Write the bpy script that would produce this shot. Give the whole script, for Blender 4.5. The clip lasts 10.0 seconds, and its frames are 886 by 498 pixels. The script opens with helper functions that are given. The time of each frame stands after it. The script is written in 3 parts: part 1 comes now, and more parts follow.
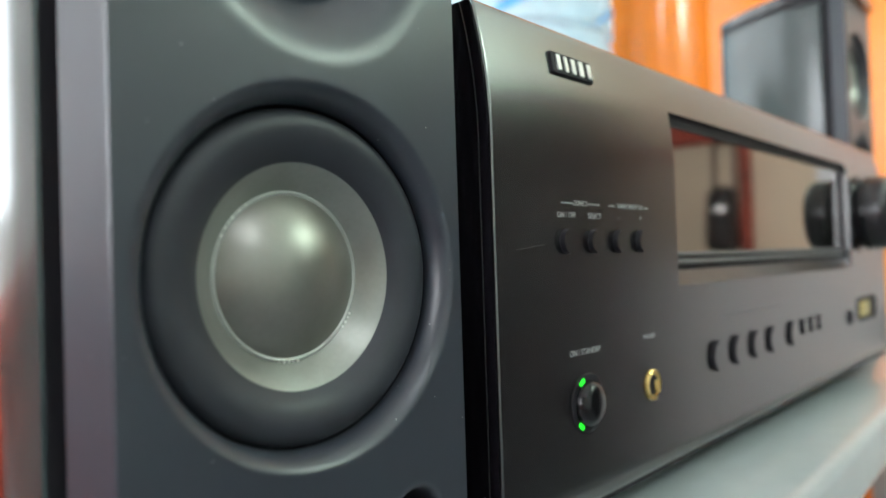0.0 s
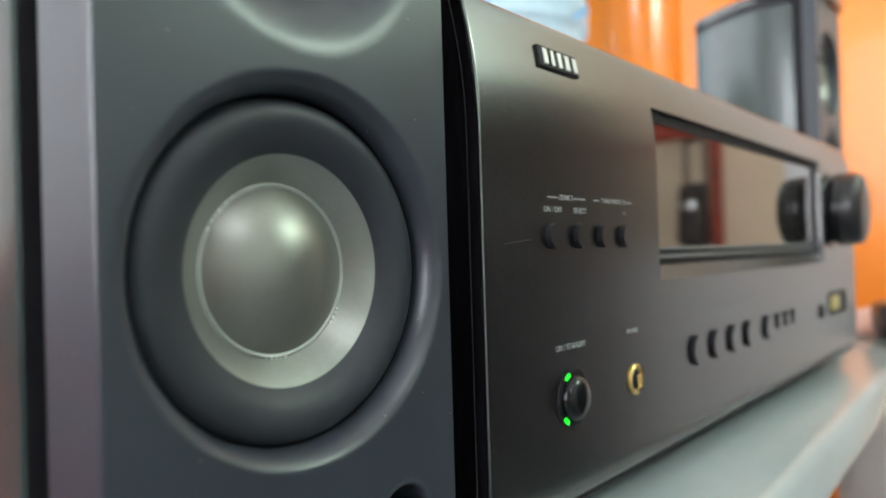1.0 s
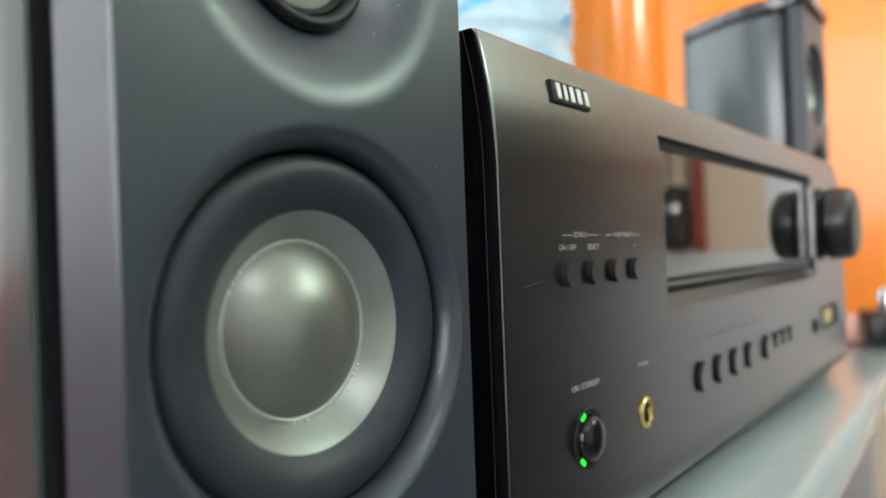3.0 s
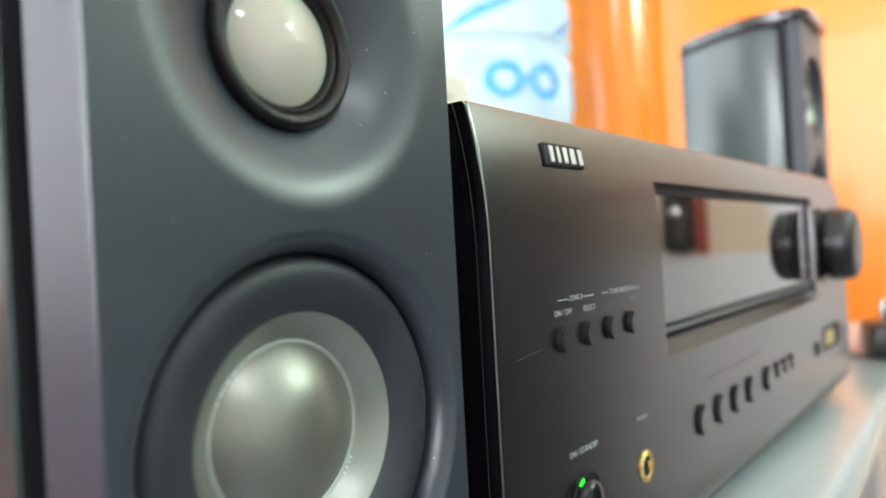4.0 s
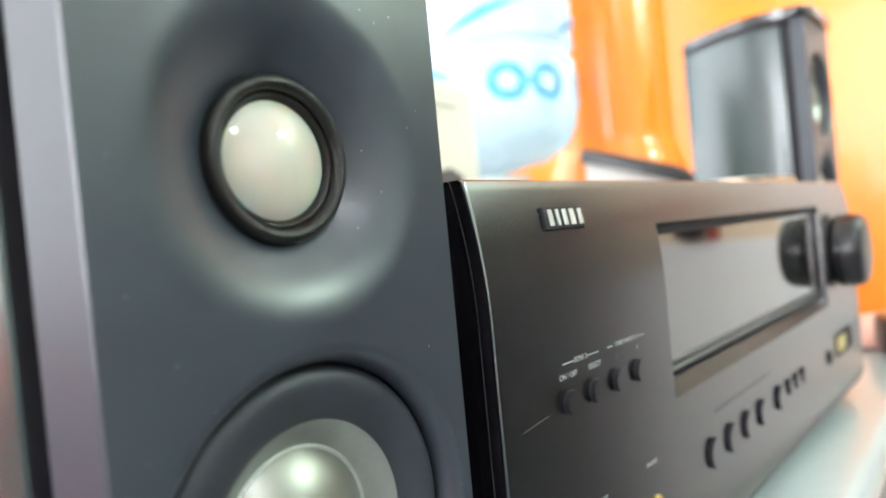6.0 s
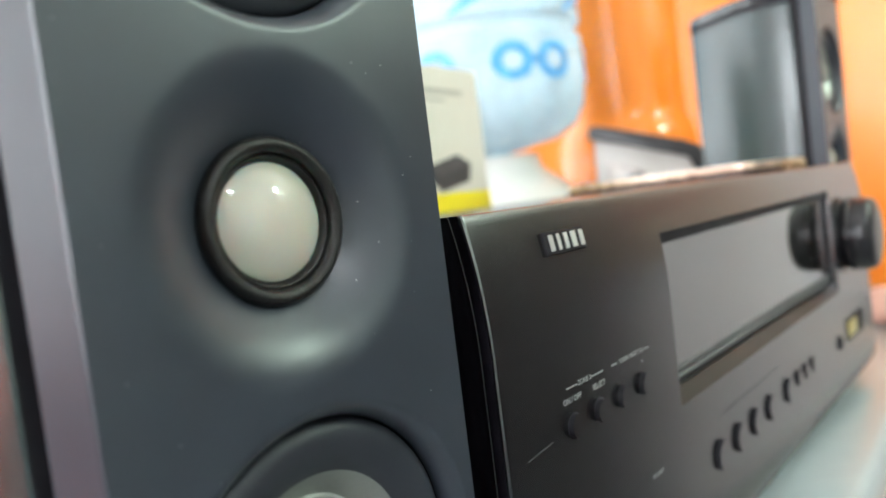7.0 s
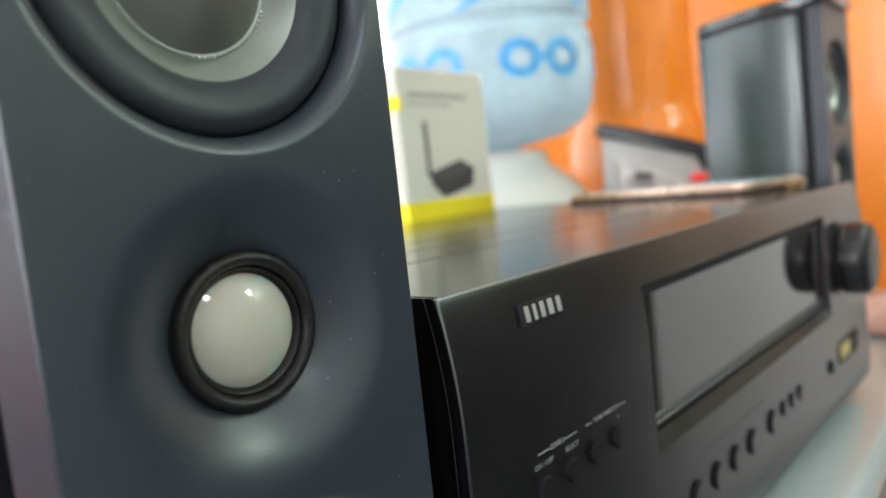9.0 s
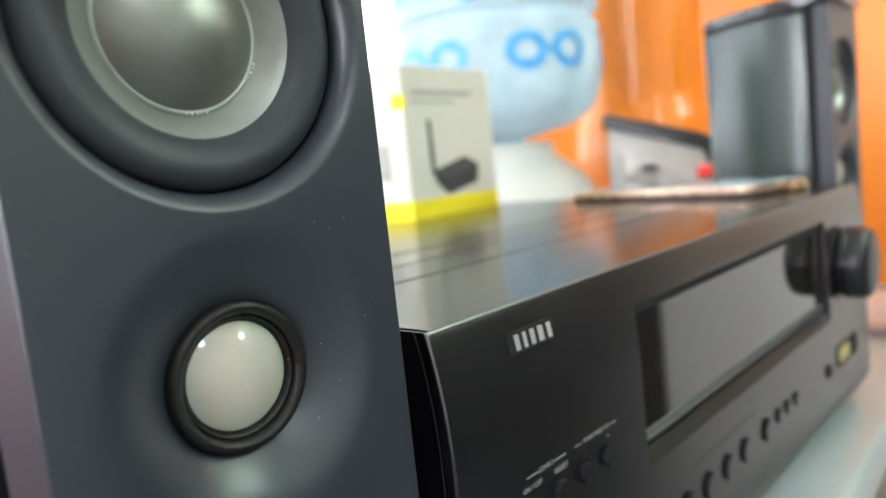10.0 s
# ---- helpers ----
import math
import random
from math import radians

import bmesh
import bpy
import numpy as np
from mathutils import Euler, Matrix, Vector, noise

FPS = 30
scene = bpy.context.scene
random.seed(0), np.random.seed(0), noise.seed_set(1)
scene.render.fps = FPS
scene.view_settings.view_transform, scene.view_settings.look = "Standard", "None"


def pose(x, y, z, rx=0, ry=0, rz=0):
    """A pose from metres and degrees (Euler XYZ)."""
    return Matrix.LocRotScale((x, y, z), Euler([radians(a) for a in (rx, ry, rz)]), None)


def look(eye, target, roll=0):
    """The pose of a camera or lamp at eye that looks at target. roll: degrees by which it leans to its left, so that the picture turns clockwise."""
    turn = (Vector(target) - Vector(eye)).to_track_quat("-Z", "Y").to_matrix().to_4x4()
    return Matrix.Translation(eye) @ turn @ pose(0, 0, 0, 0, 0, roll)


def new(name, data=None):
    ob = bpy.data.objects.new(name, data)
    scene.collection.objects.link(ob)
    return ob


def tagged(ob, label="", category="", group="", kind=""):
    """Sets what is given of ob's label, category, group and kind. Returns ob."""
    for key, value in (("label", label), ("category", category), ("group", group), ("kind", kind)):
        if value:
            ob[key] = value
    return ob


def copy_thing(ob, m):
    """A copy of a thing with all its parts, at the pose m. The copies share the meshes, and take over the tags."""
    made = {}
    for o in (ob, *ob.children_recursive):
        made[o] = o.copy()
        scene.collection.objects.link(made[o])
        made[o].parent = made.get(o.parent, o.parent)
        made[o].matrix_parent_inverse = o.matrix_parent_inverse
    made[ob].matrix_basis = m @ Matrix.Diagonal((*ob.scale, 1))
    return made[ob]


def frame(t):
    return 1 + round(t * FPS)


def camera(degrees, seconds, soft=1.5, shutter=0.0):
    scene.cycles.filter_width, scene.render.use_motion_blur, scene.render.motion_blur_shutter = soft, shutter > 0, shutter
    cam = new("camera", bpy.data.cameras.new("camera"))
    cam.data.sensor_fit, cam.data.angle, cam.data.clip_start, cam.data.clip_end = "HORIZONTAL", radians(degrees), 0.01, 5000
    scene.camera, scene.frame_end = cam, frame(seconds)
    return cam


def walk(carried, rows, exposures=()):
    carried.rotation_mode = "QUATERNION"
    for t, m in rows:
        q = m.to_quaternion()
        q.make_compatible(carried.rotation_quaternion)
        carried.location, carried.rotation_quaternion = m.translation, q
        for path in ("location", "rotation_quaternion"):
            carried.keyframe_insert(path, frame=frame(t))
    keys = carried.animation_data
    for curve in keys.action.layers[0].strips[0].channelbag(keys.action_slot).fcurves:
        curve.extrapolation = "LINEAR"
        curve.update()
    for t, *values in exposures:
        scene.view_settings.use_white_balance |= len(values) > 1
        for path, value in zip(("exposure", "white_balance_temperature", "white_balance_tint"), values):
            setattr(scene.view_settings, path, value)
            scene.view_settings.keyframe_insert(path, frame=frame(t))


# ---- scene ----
cam = camera(64.3, 10.0)
PATH = [
    (0, (-0.135, -0.108, 0.085), (1.332, 1.25, 0.12), -1.8),
    (0.5, (-0.135, -0.106, 0.084), (1.364, 1.217, 0.113), -1.7),
    (1, (-0.136, -0.104, 0.085), (1.383, 1.197, 0.103), -1.7),
    (1.5, (-0.137, -0.101, 0.086), (1.395, 1.184, 0.096), -1.9),
    (2, (-0.137, -0.097, 0.088), (1.403, 1.179, 0.095), -1.7),
    (2.5, (-0.139, -0.094, 0.09), (1.414, 1.167, 0.105), -1.6),
    (4, (-0.135, -0.096, 0.115), (1.416, 1.167, 0.123), -3.1),
    (4.5, (-0.134, -0.096, 0.121), (1.415, 1.169, 0.137), -2.9),
    (5, (-0.133, -0.097, 0.124), (1.41, 1.175, 0.134), -3.8),
    (5.5, (-0.134, -0.099, 0.13), (1.402, 1.183, 0.129), -4.7),
    (7, (-0.131, -0.104, 0.153), (1.367, 1.217, 0.042), -7.1),
    (7.5, (-0.129, -0.108, 0.161), (1.349, 1.232, 0.022), -7.8),
    (8, (-0.129, -0.11, 0.166), (1.341, 1.237, -0.001), -6.9),
    (8.5, (-0.128, -0.111, 0.172), (1.339, 1.238, 0.002), -6.5),
    (9, (-0.126, -0.116, 0.179), (1.339, 1.233, -0.001), -6.2),
    (9.5, (-0.124, -0.12, 0.184), (1.327, 1.242, -0.014), -6.2),
    (10, (-0.124, -0.123, 0.193), (1.315, 1.247, -0.039), -6.1),
]
EXPOSURES = [(0.0, 0.40), (2.5, 0.40), (4.0, 0.82), (4.5, 1.19), (5.5, 1.22), (7.0, 0.68), (7.5, 0.42), (8.5, 0.17), (9.3, 0.25), (10.0, 0.44)]
walk(cam, [(t, look(eye, target, roll)) for t, eye, target, roll in PATH], EXPOSURES)
cam.data.dof.use_dof = True
cam.data.dof.focus_distance = 0.170
cam.data.dof.aperture_fstop = 9.5

# ---- light, room brightness ----
world = bpy.data.worlds.new("world")
scene.world = world
world.use_nodes = True
world.node_tree.nodes["Background"].inputs[0].default_value = (0.8, 0.88, 1.0, 1)
world.node_tree.nodes["Background"].inputs[1].default_value = 0.3


# ---- materials ----
def mat(name, colour, rough=0.5, metal=0.0, vary=0.12, scale=40.0, bump=0.0, bump_scale=600.0, spec=0.5,
        transmission=0.0, ior=1.45, coat=0.0, emit=None, strength=0.0, rough_vary=0.08, stretch=(1, 1, 1), specks=0.0):
    """A procedural surface: large and fine variation of colour and gloss, fine relief, optional pale dust specks."""
    m = bpy.data.materials.new(name)
    m.use_nodes = True
    nt = m.node_tree
    bs = nt.nodes["Principled BSDF"]
    ins = bs.inputs
    ins["Metallic"].default_value = metal
    ins["Specular IOR Level"].default_value = spec
    ins["IOR"].default_value = ior
    ins["Transmission Weight"].default_value = transmission
    ins["Coat Weight"].default_value = coat
    ins["Coat Roughness"].default_value = 0.06
    if emit:
        ins["Emission Color"].default_value = (*emit, 1)
        ins["Emission Strength"].default_value = strength
    tc = nt.nodes.new("ShaderNodeTexCoord")
    mp = nt.nodes.new("ShaderNodeMapping")
    mp.inputs["Scale"].default_value = stretch
    nt.links.new(tc.outputs["Object"], mp.inputs[0])
    big = nt.nodes.new("ShaderNodeTexNoise")
    big.inputs["Scale"].default_value, big.inputs["Detail"].default_value = scale, 5
    fine = nt.nodes.new("ShaderNodeTexNoise")
    fine.inputs["Scale"].default_value, fine.inputs["Detail"].default_value = scale * 14, 3
    add = nt.nodes.new("ShaderNodeMath")
    add.operation = "MULTIPLY_ADD"
    add.inputs[1].default_value = 0.4
    for n in (big, fine):
        nt.links.new(mp.outputs[0], n.inputs["Vector"])
    nt.links.new(fine.outputs[0], add.inputs[0])
    nt.links.new(big.outputs[0], add.inputs[2])
    ramp = nt.nodes.new("ShaderNodeMapRange")
    ramp.inputs[1].default_value, ramp.inputs[2].default_value = 0.45, 0.95
    ramp.inputs[3].default_value, ramp.inputs[4].default_value = 1 - vary, 1 + vary
    nt.links.new(add.outputs[0], ramp.inputs[0])
    mul = nt.nodes.new("ShaderNodeMix")
    mul.data_type, mul.blend_type = "RGBA", "MULTIPLY"
    mul.inputs[0].default_value = 1.0
    mul.inputs[6].default_value = (*colour, 1)
    nt.links.new(ramp.outputs[0], mul.inputs[7])
    out = mul.outputs[2]
    if specks:
        vo = nt.nodes.new("ShaderNodeTexVoronoi")
        vo.inputs["Scale"].default_value = 300
        nt.links.new(tc.outputs["Object"], vo.inputs["Vector"])
        lt = nt.nodes.new("ShaderNodeMapRange")
        lt.inputs[1].default_value, lt.inputs[2].default_value = 0.022, 0.05
        lt.inputs[3].default_value, lt.inputs[4].default_value = 1.0, 0.0
        nt.links.new(vo.outputs["Distance"], lt.inputs[0])
        sel = nt.nodes.new("ShaderNodeMath")
        sel.operation = "GREATER_THAN"
        sel.inputs[1].default_value = 0.4
        sp = nt.nodes.new("ShaderNodeSeparateColor")
        nt.links.new(vo.outputs["Color"], sp.inputs[0])
        nt.links.new(sp.outputs[0], sel.inputs[0])
        am = nt.nodes.new("ShaderNodeMath")
        am.operation = "MULTIPLY"
        nt.links.new(lt.outputs[0], am.inputs[0])
        nt.links.new(sel.outputs[0], am.inputs[1])
        am2 = nt.nodes.new("ShaderNodeMath")
        am2.operation = "MULTIPLY"
        am2.inputs[1].default_value = specks
        nt.links.new(am.outputs[0], am2.inputs[0])
        dust = nt.nodes.new("ShaderNodeMix")
        dust.data_type = "RGBA"
        dust.inputs[7].default_value = (0.55, 0.56, 0.53, 1)
        nt.links.new(am2.outputs[0], dust.inputs[0])
        nt.links.new(out, dust.inputs[6])
        out = dust.outputs[2]
    nt.links.new(out, ins["Base Color"])
    rr = nt.nodes.new("ShaderNodeMapRange")
    rr.inputs[1].default_value, rr.inputs[2].default_value = 0.45, 0.95
    rr.inputs[3].default_value = max(0.0, rough * (1 - rough_vary))
    rr.inputs[4].default_value = min(1.0, rough * (1 + rough_vary))
    nt.links.new(add.outputs[0], rr.inputs[0])
    nt.links.new(rr.outputs[0], ins["Roughness"])
    if bump:
        bn = nt.nodes.new("ShaderNodeTexNoise")
        bn.inputs["Scale"].default_value, bn.inputs["Detail"].default_value = bump_scale, 2
        nt.links.new(mp.outputs[0], bn.inputs["Vector"])
        bp = nt.nodes.new("ShaderNodeBump")
        bp.inputs["Strength"].default_value = bump
        bp.inputs["Distance"].default_value = 0.3 / bump_scale
        nt.links.new(bn.outputs[0], bp.inputs["Height"])
        nt.links.new(bp.outputs[0], ins["Normal"])
    return m


M = {}
M["baffle"] = mat("satin_charcoal_paint", (0.0255, 0.0305, 0.0405), 0.35, spec=0.68, vary=0.07, scale=60, rough_vary=0.04, bump=0.05, bump_scale=1500, specks=0.8)
M["cabinet"] = mat("gloss_black_lacquer", (0.02, 0.018, 0.018), 0.16, vary=0.1, scale=30, coat=0.3)
M["side_panel"] = mat("slate_grey_lacquer", (0.027, 0.040, 0.040), 0.25, spec=0.75, vary=0.03, scale=30, rough_vary=0.03)
M["groove"] = mat("matt_black_plastic", (0.010, 0.009, 0.012), 0.6, spec=0.25, vary=0.1, scale=90)
M["surround"] = mat("black_rubber", (0.021, 0.023, 0.030), 0.48, spec=0.42, vary=0.12, scale=90, bump=0.02, bump_scale=900)
M["cone"] = mat("silver_grey_cone", (0.235, 0.243, 0.224), 0.36, metal=0.55, vary=0.10, scale=70)
M["cap"] = mat("anodised_dust_cap", (0.215, 0.213, 0.192), 0.37, metal=0.7, vary=0.09, scale=60)
M["rim"] = mat("bright_rim", (0.36, 0.375, 0.35), 0.4, metal=0.2, vary=0.1, scale=300)
M["crumb"] = mat("pale_dry_glue", (0.72, 0.72, 0.68), 0.3, vary=0.1, scale=300)
M["glue"] = mat("amber_glue_line", (0.26, 0.22, 0.14), 0.45, vary=0.5, scale=160)
M["dome"] = mat("pale_silk_dome", (0.46, 0.435, 0.375), 0.035, vary=0.03, scale=60, rough_vary=0.0, spec=0.6)
dn = M["dome"].node_tree.nodes["Principled BSDF"].inputs
dn["Subsurface Weight"].default_value, dn["Subsurface Scale"].default_value = 0.6, 0.006
M["ring"] = mat("black_textured_ring", (0.011, 0.0098, 0.0092), 0.34, spec=0.35, vary=0.15, scale=300, rough_vary=0.0, bump=1.0, bump_scale=1300)
M["front"] = mat("satin_black_panel", (0.0050, 0.0052, 0.0064), 0.235, vary=0.08, scale=30, rough_vary=0.0, spec=0.95, ior=1.70)
M["front_side"] = mat("gloss_black_end", (0.006, 0.005, 0.007), 0.22, vary=0.1, scale=30)
M["cover"] = mat("black_steel_cover", (0.02, 0.021, 0.022), 0.17, vary=0.08, scale=20, bump=0.03, bump_scale=500)
M["glass"] = mat("dark_display_glass", (0.012, 0.011, 0.010), 0.035, vary=0.05, scale=20, spec=1.0, ior=1.9)
M["button"] = mat("black_button", (0.008, 0.008, 0.009), 0.2, vary=0.1, scale=200)
M["ledge"] = mat("satin_black_ledge", (0.008, 0.0075, 0.007), 0.34, spec=0.4, vary=0.1, scale=60)
M["knob"] = mat("black_knob", (0.012, 0.011, 0.013), 0.3, vary=0.1, scale=90)
M["print"] = mat("pale_grey_print", (0.28, 0.29, 0.285), 0.5, vary=0.25, scale=900)
M["silver"] = mat("satin_silver", (0.55, 0.55, 0.53), 0.38, metal=0.6, vary=0.06, scale=300)
M["gold"] = mat("gold_plating", (0.70, 0.50, 0.18), 0.28, metal=1.0, vary=0.1, scale=200)
M["brass"] = mat("dull_yellow_contact", (0.50, 0.42, 0.16), 0.4, metal=0.3, vary=0.2, scale=300)
M["green"] = mat("green_indicator", (0.02, 0.5, 0.03), 0.3, emit=(0.01, 1.0, 0.02), strength=0.9)
M["power"] = mat("smoked_button", (0.006, 0.006, 0.007), 0.22, vary=0.05, scale=200, spec=0.35)
M["table"] = mat("pale_grey_green_laminate", (0.31, 0.345, 0.352), 0.16, vary=0.06, scale=6, bump=0.03, bump_scale=500)
M["orange"] = mat("gloss_orange_wall_paint", (0.86, 0.26, 0.026), 0.33, vary=0.07, scale=3, bump=0.08, bump_scale=60, coat=0.15)
M["orange_tube"] = mat("gloss_orange_enamel", (0.80, 0.21, 0.014), 0.20, vary=0.06, scale=5, bump=0.02, bump_scale=40, coat=0.15)
M["white_wall"] = mat("white_wall_paint", (0.82, 0.83, 0.82), 0.6, vary=0.03, scale=2, bump=0.1, bump_scale=90)
M["beige"] = mat("beige_wall_paint", (0.82, 0.64, 0.45), 0.6, vary=0.05, scale=2, bump=0.1, bump_scale=90)
M["green_wall"] = mat("pale_green_wall_paint", (0.82, 0.88, 0.83), 0.6, vary=0.04, scale=2, bump=0.1, bump_scale=90)
M["tan"] = mat("tan_laminate", (0.86, 0.70, 0.57), 0.4, vary=0.08, scale=6)
M["dado"] = mat("pale_grey_wall_tile", (0.86, 0.85, 0.82), 0.4, vary=0.04, scale=4)
M["floor"] = mat("dark_grey_floor_tile", (0.15, 0.165, 0.19), 0.3, vary=0.06, scale=3)
M["ceiling"] = mat("white_ceiling_paint", (0.84, 0.84, 0.82), 0.7, vary=0.02, scale=2)
M["wood"] = mat("red_brown_wood", (0.40, 0.065, 0.040), 0.6, spec=0.2, vary=0.35, scale=7, stretch=(1, 1, 8))
M["dark_wood"] = mat("dark_brown_wood", (0.022, 0.014, 0.012), 0.7, spec=0.15, vary=0.35, scale=7, stretch=(1, 1, 8))
M["lamp"] = mat("lit_lamp_diffuser", (0.9, 0.9, 0.9), 0.5, emit=(0.88, 0.95, 1.0), strength=53.0)
M["lamp_b"] = mat("lit_lamp_diffuser_green", (0.9, 0.9, 0.9), 0.5, emit=(0.79, 1.0, 0.84), strength=61.0)
M["lamp_body"] = mat("white_lamp_body", (0.8, 0.8, 0.8), 0.4)
M["daylight"] = mat("daylight_outside", (0.9, 0.95, 1.0), 0.9, emit=(0.88, 0.96, 1.0), strength=2.4)
M["daylight_west"] = mat("daylight_outside_west", (0.9, 0.95, 1.0), 0.9, emit=(0.92, 0.96, 1.0), strength=8.2)
M["jug"] = mat("clear_blue_plastic", (0.58, 0.78, 0.88), 0.07, transmission=0.55, ior=1.12, vary=0.18, scale=14, bump=0.32, bump_scale=38)
M["blue"] = mat("blue_print", (0.07, 0.31, 0.62), 0.4, vary=0.2, scale=60)
M["ceramic"] = mat("white_glazed_ceramic", (0.60, 0.585, 0.55), 0.18, vary=0.04, scale=12, coat=0.4)
M["card"] = mat("white_printed_card", (0.60, 0.59, 0.52), 0.45, vary=0.03, scale=40, bump=0.03, bump_scale=800)
M["yellow"] = mat("yellow_print", (0.82, 0.68, 0.02), 0.45, vary=0.04, scale=60)
M["ink"] = mat("dark_grey_print", (0.035, 0.04, 0.045), 0.5, vary=0.2, scale=120)
M["ink_mid"] = mat("slate_grey_print", (0.06, 0.065, 0.07), 0.5, vary=0.2, scale=120)
M["ink_pale"] = mat("mid_grey_print", (0.33, 0.33, 0.30), 0.5, vary=0.2, scale=120)
M["faint"] = mat("faint_grey_mark", (0.10, 0.10, 0.10), 0.5, vary=0.3, scale=300)
M["scratch"] = mat("faint_scratch", (0.035, 0.035, 0.035), 0.45, vary=0.3, scale=300)
M["phone_edge"] = mat("rose_gold_edge", (0.78, 0.55, 0.42), 0.28, metal=0.8, vary=0.06, scale=120)
M["phone_case"] = mat("dark_brown_case", (0.05, 0.022, 0.018), 0.4, vary=0.15, scale=120)
M["phone_back"] = mat("pale_blue_glass", (0.30, 0.40, 0.46), 0.12, vary=0.06, scale=40, coat=0.5)
M["bead"] = mat("brown_wooden_bead", (0.30, 0.18, 0.09), 0.35, vary=0.35, scale=200)
M["white_plastic"] = mat("white_plastic", (0.40, 0.365, 0.34), 0.3, vary=0.04, scale=30)
M["wrap"] = mat("crumpled_pale_film", (0.47, 0.41, 0.385), 0.18, vary=0.25, scale=45, rough_vary=0.0, spec=0.9)
M["black_plastic"] = mat("black_plastic", (0.015, 0.014, 0.015), 0.35, vary=0.1, scale=60)
M["red"] = mat("red_plastic", (0.75, 0.03, 0.02), 0.3, vary=0.08, scale=60)
M["pink"] = mat("pink_cotton_cloth", (0.62, 0.36, 0.30), 0.85, vary=0.15, scale=60, bump=0.5, bump_scale=700)
M["bag"] = mat("dark_brown_leather", (0.022, 0.014, 0.014), 0.45, vary=0.2, scale=60, bump=0.2, bump_scale=300)
M["chrome"] = mat("chrome", (0.75, 0.75, 0.74), 0.12, metal=1.0, vary=0.05, scale=90)


# ---- mesh helpers ----
def empty(name, m=None, **tags):
    ob = new(name)
    if m is not None:
        ob.matrix_basis = m
    return tagged(ob, **tags)


def link(name, bm, material, parent=None, label="", smooth=True, flat_angle=35):
    """One bmesh as one mesh object, under a thing or part where given."""
    bmesh.ops.remove_doubles(bm, verts=bm.verts, dist=1e-6)
    bmesh.ops.recalc_face_normals(bm, faces=bm.faces)
    if smooth:
        lim = radians(flat_angle)
        for f in bm.faces:
            f.smooth = True
        for e in bm.edges:
            if len(e.link_faces) == 2 and e.calc_face_angle(0) > lim:
                e.smooth = False
    me = bpy.data.meshes.new(name)
    bm.to_mesh(me)
    bm.free()
    me.materials.append(material)
    ob = new(name, me)
    if parent is not None:
        ob.parent = parent
    if label:
        ob["label"] = label
    return ob


def part(name, bm, material, parent, label=""):
    return link(name, bm, material, parent, label)


def block(x0, x1, y0, y1, z0, z1, bevel=0.0, segs=2):
    bm = bmesh.new()
    bmesh.ops.create_cube(bm, size=1)
    bmesh.ops.transform(bm, matrix=Matrix.LocRotScale(((x0 + x1) / 2, (y0 + y1) / 2, (z0 + z1) / 2), None,
                                                      (x1 - x0, y1 - y0, z1 - z0)), verts=bm.verts)
    if bevel:
        bmesh.ops.bevel(bm, geom=list(bm.edges), offset=bevel, segments=segs, profile=0.5, affect="EDGES")
    return bm


def lathe(profile, m=None, steps=96, close=False):
    """Turns (r, h) round the z axis; m places it. Points with r = 0 become poles."""
    bm = bmesh.new()
    rings = []
    for r, h in profile:
        if r < 1e-7:
            rings.append([bm.verts.new((0, 0, h))])
        else:
            rings.append([bm.verts.new((r * math.cos(2 * math.pi * k / steps), r * math.sin(2 * math.pi * k / steps), h))
                          for k in range(steps)])
    pairs = list(zip(rings, rings[1:]))
    if close:
        pairs.append((rings[-1], rings[0]))
    for a, b in pairs:
        for k in range(steps):
            j = (k + 1) % steps
            q = [a[k % len(a)], a[j % len(a)], b[j % len(b)], b[k % len(b)]]
            q = list(dict.fromkeys(q))
            if len(q) > 2:
                bm.faces.new(q)
    if m is not None:
        bmesh.ops.transform(bm, matrix=m, verts=bm.verts)
    return bm


def merge(*bms):
    out = bmesh.new()
    for b in bms:
        me = bpy.data.meshes.new("piece")
        b.to_mesh(me)
        out.from_mesh(me)
        b.free()
        bpy.data.meshes.remove(me)
    return out


def prism(outline, axis_from, axis_to, axis="z", bevel=0.0):
    """Extrudes a closed outline; axis x, y or z."""
    bm = bmesh.new()
    def at(p, h):
        return {"z": (p[0], p[1], h), "y": (p[0], h, p[1]), "x": (h, p[0], p[1])}[axis]
    a = [bm.verts.new(at(p, axis_from)) for p in outline]
    b = [bm.verts.new(at(p, axis_to)) for p in outline]
    bm.faces.new(a)
    bm.faces.new(b[::-1])
    for k in range(len(a)):
        j = (k + 1) % len(a)
        bm.faces.new((a[k], a[j], b[j], b[k]))
    if bevel:
        es = [e for e in bm.edges if len({v in a for v in e.verts}) == 1]
        bmesh.ops.bevel(bm, geom=es, offset=bevel, segments=2, profile=0.5, affect="EDGES")
    return bm


def rounded(x0, x1, z0, z1, r, n=6):
    pts = []
    for cx, cz, a0 in ((x1 - r, z1 - r, 0), (x0 + r, z1 - r, 90), (x0 + r, z0 + r, 180), (x1 - r, z0 + r, 270)):
        for k in range(n + 1):
            a = radians(a0 + 90 * k / n)
            pts.append((cx + r * math.cos(a), cz + r * math.sin(a)))
    return pts


FACE = pose(0, 0, 0, 90, 0, 0)       # turns a lathe's axis to face the front (-y)


def facing(x, y, z):
    return Matrix.Translation((x, y, z)) @ FACE


